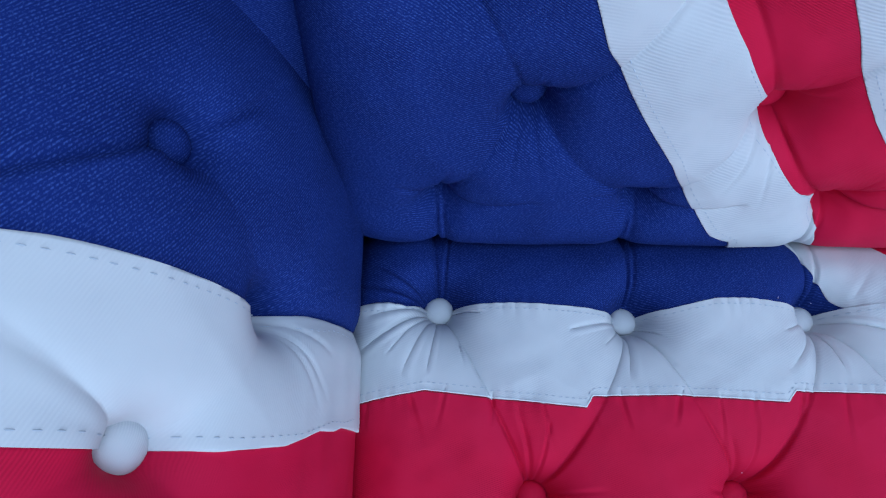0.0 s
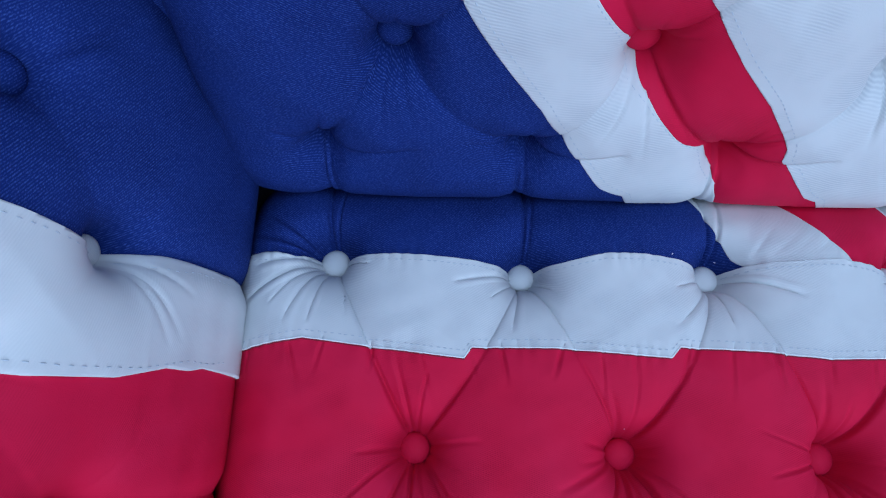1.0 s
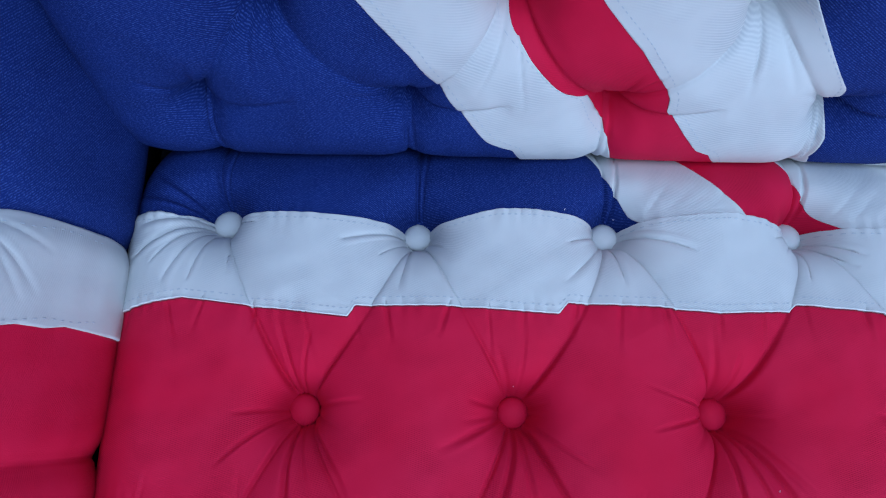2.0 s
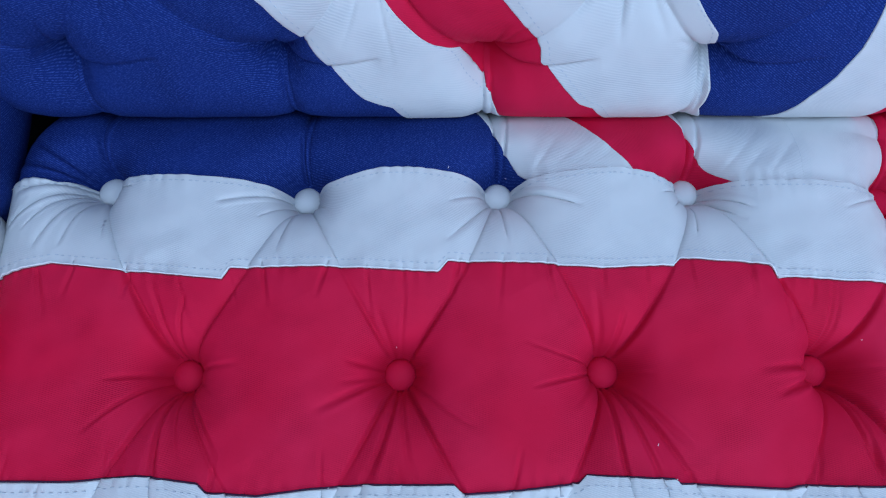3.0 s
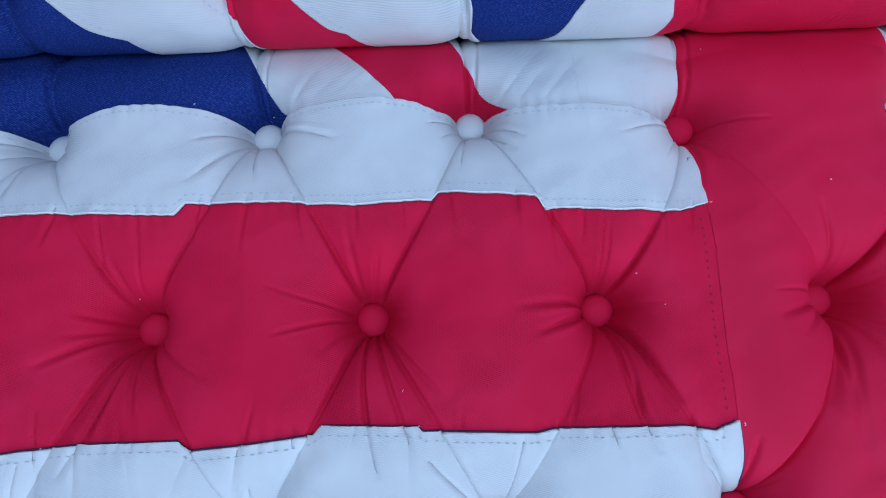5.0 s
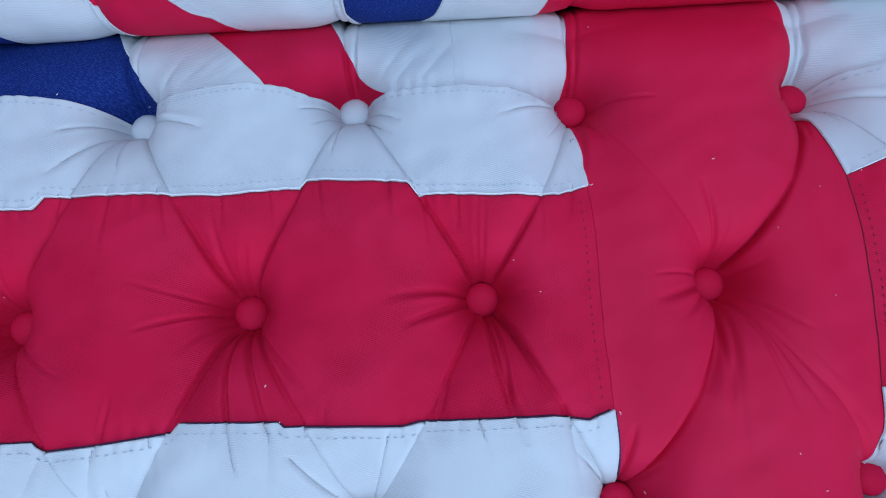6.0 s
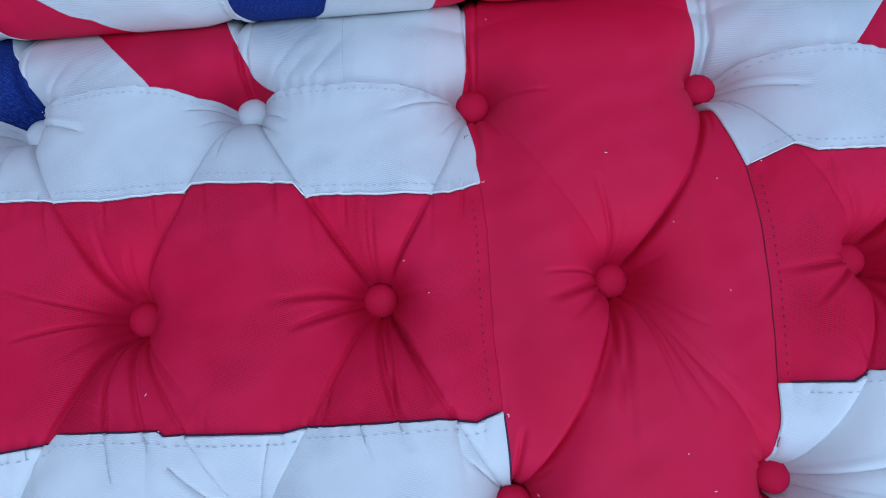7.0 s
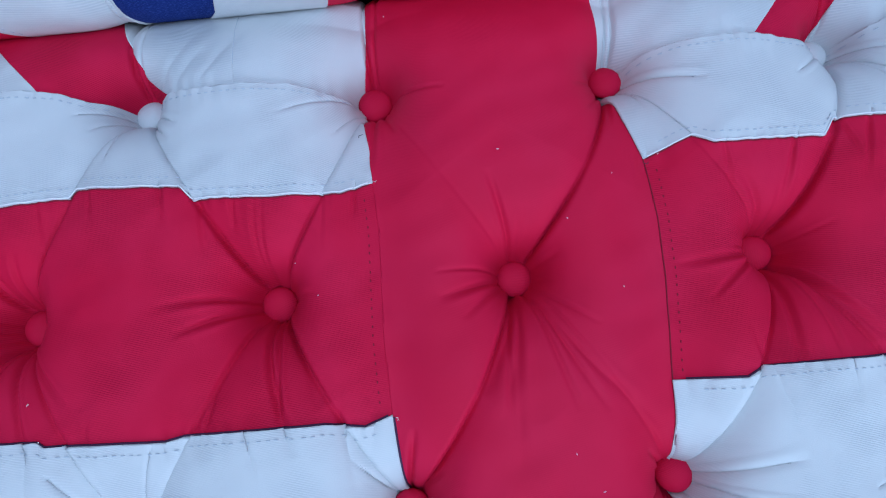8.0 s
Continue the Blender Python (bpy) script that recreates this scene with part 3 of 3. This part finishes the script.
        sew_button(cover, x, YT, "red" if i in (4, 5) else "white", seat, -0.006)
    for x in ROW_R:
        sew_button(cover, x, YR, "red", seat, -0.0012, 1.03)
        sew_button(cover, x, YF, "red" if abs(x - MID) < 0.01 else "blue", seat)
    xs = np.arange(-0.045, 0.632, 0.004)
    xr = np.arange(0.815, 1.07, 0.004)
    for q in (xs, xr):
        cover.stitches(np.stack([q, UPPER(q) + 0.0055], -1), THREAD_SHADED, seat, lift=0.0032)
        cover.stitches(np.stack([q, LOWER(q) - 0.0055], -1), THREAD_SHADED, seat, lift=0.0032)
        cover.stitches(np.stack([q, seat_top(q) - 0.0045], -1), THREAD_SHADED, seat, lift=0.0032)
    ys = np.arange(-0.07, 0.06, 0.004)
    cover.stitches(np.stack([band_l(ys) - 0.0065, ys], -1), SEAM_SHADE_RED, seat, gap=0.0055, length=0.0018, lift=0.0007, width=0.0008)
    cover.stitches(np.stack([band_r(ys) + 0.0065, ys], -1), SEAM_SHADE_RED, seat, gap=0.0055, length=0.0018, lift=0.0007, width=0.0008)
    for q in (np.arange(-0.05, 0.637, 0.0015), np.arange(0.809, 1.07, 0.0015)):
        # Dark line that paints the shadow just below the white cloth.
        seam_edge(cover, np.stack([q, UPPER(q) - 0.0007], -1), seat, 0.0004, mat=SEAM_SHADE_RED)
        # Brighter line that paints the highlight along the white edge.
        seam_edge(cover, np.stack([q, UPPER(q) + 0.0003], -1), seat, 0.0005, 0.0028, mat=EDGE_HIGHLIGHT)
        seam_edge(cover, np.stack([q, LOWER(q) + 0.0006], -1), seat, 0.0006)
    ys = np.arange(-0.13, 0.13, 0.0015)
    seam_edge(cover, np.stack([band_r(ys) + 0.0002, ys], -1), seat, 0.0004, mat=SEAM_SHADE_RED)
    ys = np.arange(-0.13, -0.075, 0.0015)
    seam_edge(cover, np.stack([band_l(ys) + 0.0006, ys], -1), seat, 0.0007)
    ys = np.arange(0.15, 0.23, 0.003)
    seam_edge(cover, np.stack([0.557 + 0 * ys, ys], -1), seat, 0.0004, 0.0001, mat=THREAD_SHADED)
    return seat, cover


seat, seat_cover = make_seat()


def make_back():
    pitch = 0.1585
    xu = [MID + pitch * k for k in range(-4, 5)]
    xp = [MID + d for d in (-0.692, -0.546, -0.400, -0.244, -0.080, 0.080, 0.244, 0.400, 0.546, 0.692)]
    SU, SP, SQ, SW = 0.160, 0.080, 0.268, 0.375
    t = Tufting(0.054, 8, 0.016)
    for x in xu:
        t.button(x, SU, 0.82)
        t.button(x, SW)
        t.fan(x, SU, 4, 225, 315, (0.04, 0.08), (0.0006, 0.0016))
        t.fan(x, SU, 3, 30, 150, (0.03, 0.05), (0.001, 0.002))
    for x in xp:
        t.button(x, SP, 0.78, 0.0)
        t.pleat((x, SP), (x + 0.075, SP + 0.012), 0.016, -1, -0.003, 0.05, 1.0)
        t.button(x, SQ)
        t.fan(x, SP, 3, 20, 160, (0.03, 0.05), (0.001, 0.002))
        t.pleat((x, SP), (x + 0.003, -0.01), 0.010, 0, 0.0, 0.12)
        t.pleat((x + 0.004, SP - 0.01), (x + 0.011, -0.01), 0.006, 0, 0.0, 0.03)
    for x in xu:
        for q in xp:
            if abs(q - x) < 0.1:
                for s0, s1 in ((SU, SP), (SU, SQ), (SW, SQ)):
                    t.pleat((x, s0), (q, s1), t.rng.uniform(0.003, 0.007), 0, t.rng.uniform(-0.007, 0.007), t.rng.uniform(0.02, 0.07))
    section = Profile(0.223, 0.446, lambda s: 17 if s < 0.30 else 17 + (s - 0.30) * 620, 0.56)

    def place(U, V):
        h = t.at(U, V)
        h = h * np.sqrt(np.maximum(1 - np.clip((0.065 - V) / 0.058, 0, 1) ** 2, 0.0))
        for end in (U - LEFT - 0.005, RIGHT - 0.005 - U):
            h = h * np.sqrt(np.maximum(1 - np.clip(1 - end / 0.065, 0, 1) ** 2, 0.0))
        a, z, lean = section.at(V)
        return np.stack([U, a - np.cos(lean) * h, z + np.sin(lean) * h], -1)

    cover = Cover(place)
    back = part("backrest", boxes([((LEFT - 0.10, 0.34, 0.12), (RIGHT + 0.10, 0.46, 0.72)), ((LEFT, 0.29, 0.36), (RIGHT, 0.34, 0.60))]), LINING, sofa)
    e1 = between([0.40, 0.506, 0.517, 0.5345, 0.5545, 0.588, 0.627, 0.673, 0.70, 0.80], [0.30, 0.256, 0.236, 0.2205, 0.2035, 0.183, 0.152, 0.119, 0.106, 0.05])
    e2 = between([0.40, 0.494, 0.507, 0.524, 0.545, 0.557, 0.565, 0.585, 0.591, 0.631, 0.670, 0.689, 0.80], [0.36, 0.332, 0.326, 0.313, 0.303, 0.285, 0.275, 0.2535, 0.244, 0.227, 0.196, 0.177, 0.09])
    e3 = between([0.40, 0.505, 0.51, 0.534, 0.544, 0.555, 0.57, 0.596, 0.6235, 0.642, 0.663, 0.684, 0.80], [0.47, 0.402, 0.391, 0.369, 0.358, 0.3565, 0.346, 0.325, 0.2965, 0.28, 0.2625, 0.2486, 0.16])
    e4 = between([0.40, 0.478, 0.491, 0.512, 0.565, 0.66, 0.80], [0.51, 0.493, 0.487, 0.487, 0.470, 0.385, 0.29])
    e5 = between([0.44, 0.475, 0.490, 0.517, 0.537, 0.557, 0.80], [0.530, 0.537, 0.546, 0.554, 0.5635, 0.5685, 0.568])
    e6 = between([0.44, 0.481, 0.507, 0.517, 0.537, 0.80], [0.605, 0.618, 0.623, 0.620, 0.615, 0.612])
    cuts = []
    for n, side in enumerate((1, -1)):
        flip = (lambda x: x) if side == 1 else (lambda x: 2 * MID - x)
        for f, name, mat, lift, k in ((e1, "blue_panel", BLUE, 0.0, 1), (e2, "white_panel", WHITE_COARSE, 0.001, 2), (e3, "red_panel", RED, 0.0004, 3), (e4, "white_panel", WHITE_COARSE, 0.001, 4), (e5, "blue_panel", BLUE, 0.0, 5), (e6, "white_panel", WHITE, 0.001, 6)):
            cuts.append((lambda x, y, z, u, v, f=f, flip=flip: f(z) - flip(x), (name, mat, lift, k + 10 * n)))
    us = steps((LEFT - 0.06, 0.9, 0.0016), (0.9, RIGHT + 0.06, 0.006))
    vs = steps((0.0, 0.30, 0.0016), (0.30, 0.56, 0.007))
    cover.panels(us, vs, cuts, ("red_panel", RED, 0.0, 30), back)
    tone = {0: "blue", 1: "red", 2: "white", 3: "blue", 4: "red"}
    for i, x in enumerate(xu):
        sew_button(cover, x, SU, tone[min(i, 8 - i)], back, -0.007, 1.06)
        sew_button(cover, x, SW, tone[min(i, 8 - i)], back)
    for i, x in enumerate(xp):
        sew_button(cover, x, SQ, ("blue", "blue", "white", "white", "red")[min(i, 9 - i)], back)
    z_of = np.linspace(0.485, 0.66, 60)
    for e, off in ((e1, 0.005), (e2, -0.005), (e3, 0.005), (e4, -0.005)):
        v = (z_of - 0.44) / 0.956 - 0.018
        cover.stitches(np.stack([e(z_of) + off, v], -1), THREAD_SHADED, back, lift=0.0014)
    return back, cover


back, back_cover = make_back()


def make_arm(flip):
    """An inward-facing buttoned arm with an outward roll; flip mirrors it to the other end of the sofa."""
    t = Tufting(0.046, 5, 0.012)
    S1, S2, S3 = 0.148, 0.217, 0.330
    row1, row2 = [0.112, -0.038, -0.188], [0.190, 0.037, -0.115, -0.265]
    for y in row1:
        t.button(y, S1, 1.0)
        t.button(y, S3, 1.0)
    for y in row2:
        t.button(y, S2, 0.72)
    for y in row1:
        for q in row2:
            if abs(y - q) < 0.1:
                t.pleat((y, S1), (q, S2), 0.001, 0, 0.004, 0.02)
                t.pleat((y, S3), (q, S2), 0.001, 0, 0.004, 0.02)
        t.pleat((y, S1), (y + 0.004, 0.0), 0.004, 0, 0.004, 0.12)
        t.fan(y, S1, 6, 200, 340, (0.04, 0.075), (0.0003, 0.0010))
    for y in row2:
        if y > 0.1:
            t.wrinkle(y, S2, 133, 0.13, 0.0024, 0.0040, 1.0)
            t.wrinkle(y, S2, 312, 0.085, 0.0022, 0.0036, -1.5)
        else:
            t.wrinkle(y, S2, 48, 0.10, 0.0010, 0.006)
            t.wrinkle(y, S2, 262, 0.04, 0.0009, 0.003)
    section = Profile(0.056, 0.44, lambda s: 7 + 115 * s if s < 0.22 else 32.3 + (s - 0.22) * 480, 0.60)

    def place(U, V):
        h = t.at(U, V)
        h = h * np.sqrt(np.maximum(1 - np.clip((0.06 - V) / 0.06, 0, 1) ** 2, 0.0)) * (0.75 + 0.25 * np.clip(V / 0.13, 0, 1))
        h = h - 0.03 * np.clip(1 - (U - FRONT) / 0.05, 0, 1) ** 2 - 0.016 * np.clip((U - 0.18) / 0.12, 0, 1.2) ** 2
        a, z, lean = section.at(V)
        x = -a + np.cos(lean) * h
        x = 2 * MID - x if flip else x
        return np.stack([x, U, z + np.sin(lean) * h], -1)

    cover = Cover(place)
    o = (lambda x: 2 * MID - x) if flip else (lambda x: x)
    arm = part("armrest", boxes([((o(-0.30), FRONT + 0.02, 0.12), (o(-0.13), 0.40, 0.56)), ((o(-0.13), FRONT + 0.02, 0.36), (o(-0.08), 0.30, 0.47))]), LINING, sofa)
    blue_edge = between([0.42, 0.50, 0.532, 0.563, 0.575, 0.625, 0.655, 0.678, 0.697, 0.711, 0.722, 0.80], [0.117, 0.1162, 0.1150, 0.1152, 0.1115, 0.1088, 0.1126, 0.1142, 0.1156, 0.1160, 0.1148, 0.1150])
    red_edge = between([0.42, 0.495, 0.533, 0.547, 0.566, 0.60, 0.637, 0.687, 0.705, 0.80], [0.048, 0.048, 0.0493, 0.0463, 0.0460, 0.0373, 0.0345, 0.0358, 0.0358, 0.038])
    cuts = [
        (lambda x, y, z, u, v: y - blue_edge(z), ("blue_panel", BLUE, 0.0, 1)),
        (lambda x, y, z, u, v: y - red_edge(z), ("white_panel", WHITE_SMOOTH, 0.0024, 2)),
        (lambda x, y, z, u, v: y + 0.10, ("red_panel", RED, 0.0, 3)),
        (lambda x, y, z, u, v: y + 0.19, ("white_panel", WHITE, 0.0024, 4)),
    ]
    d = 0.008 if flip else 0.002
    us = steps((FRONT, -0.12, 0.007), (-0.12, 0.33, d))
    vs = steps((0.0, 0.40, d), (0.40, 0.60, 0.008))
    if flip:
        us = us[::-1]
    cover.panels(us, vs, cuts, ("blue_panel", BLUE, 0.0, 5), arm)
    for y in row1:
        sew_button(cover, y, S1, "blue" if y > 0.12 or y < -0.1 else "white" if y > 0 else "red", arm, -0.001)
        sew_button(cover, y, S3, "blue" if y > 0.12 or y < -0.1 else "white" if y > 0 else "red", arm)
    for y in row2:
        sew_button(cover, y, S2, "white" if -0.2 < y < 0.1 else "blue", arm, -0.0062, 1.2)
    if flip:
        for ob in arm.children:
            if ob.name.startswith("button"):
                ob.matrix_basis = ob.matrix_basis @ Matrix.Rotation(math.pi, 4, "X")
    else:
        ss = np.linspace(0.06, 0.38, 80)
        _, zz, _ = section.at(ss)
        cover.stitches(np.stack([blue_edge(zz + 0.03) - 0.006, ss], -1), THREAD_SHADED, arm, gap=0.006, lift=0.0032)
        cover.stitches(np.stack([red_edge(zz + 0.03) + 0.006, ss], -1), THREAD_SHADED, arm, gap=0.006, lift=0.0032)
    part("scroll_front", boxes([((o(-0.31), FRONT + 0.004, 0.12), (o(-0.06), FRONT + 0.02, 0.60))]), BLUE, arm)
    return arm, cover


left_arm, left_cover = make_arm(False)
right_arm, right_cover = make_arm(True)


def make_base():
    bm = boxes([((-0.31, FRONT + 0.006, 0.0), (2 * MID + 0.31, 0.46, 0.118))])
    bmesh.ops.bevel(bm, geom=bm.edges[:], offset=0.012, segments=3, affect="EDGES")
    part("base", bm, BLUE, sofa, "blue denim covered base", True)
    part("outside_back", boxes([((-0.31, 0.462, 0.12), (2 * MID + 0.31, 0.475, 0.76))]), BLUE, sofa)
    part("deck", boxes([((LEFT, FRONT + 0.01, 0.12), (RIGHT, 0.335, 0.298))]), BLUE, sofa)


make_base()


def lint():
    """Stray pale fibres on the red cloth."""
    rng = np.random.default_rng(21)
    bm = bmesh.new()
    for k in range(28):
        x, y = rng.uniform(-0.02, 1.05), rng.uniform(-0.13, 0.19)
        p, n = seat_cover.frame_at(x, y)
        a = rng.uniform(0, 6.3)
        size = rng.uniform(0.0006, 0.0017)
        m = Matrix.Translation(Vector(p) + Vector(n) * 0.0018) @ Vector(n).to_track_quat("Z", "Y").to_matrix().to_4x4() @ Matrix.Rotation(a, 4, "Z") @ Matrix.Diagonal((size, 0.0004, 0.0003, 1))
        bmesh.ops.create_cube(bm, size=1, matrix=m)
    tagged(part("lint", bm, LINT, None), "tiny pale lint fibres lying on the seat cloth", "lint", kind="stuff")


lint()


def stray_threads():
    """Short loose thread ends at the corners of the seams."""
    rng = np.random.default_rng(4)
    for k, (x, y, a, size) in enumerate(((0.636, 0.098, 2.3, 0.007), (0.806, 0.060, -1.4, 0.005), (0.639, 0.066, -1.2, 0.003), (0.641, -0.078, 0.6, 0.003))):
        curve = bpy.data.curves.new("loose_thread", "CURVE")
        curve.dimensions, curve.bevel_depth, curve.bevel_resolution = "3D", 0.0002, 1
        line = curve.splines.new("POLY")
        line.points.add(6)
        for i in range(7):
            f = i / 6
            b = a + 1.1 * f * rng.uniform(0.5, 1.2)
            p, n = seat_cover.frame_at(x + 0.7 * size * f * math.cos(b), y + 0.7 * size * f * math.sin(b))
            q = Vector(p) + Vector(n) * (0.0018 + 0.001 * f)
            line.points[i].co = (*q, 1)
        curve.materials.append(THREAD_DARK if k < 2 else LINT)
        ob = new("loose_thread", curve)
        ob.parent = seat


stray_threads()
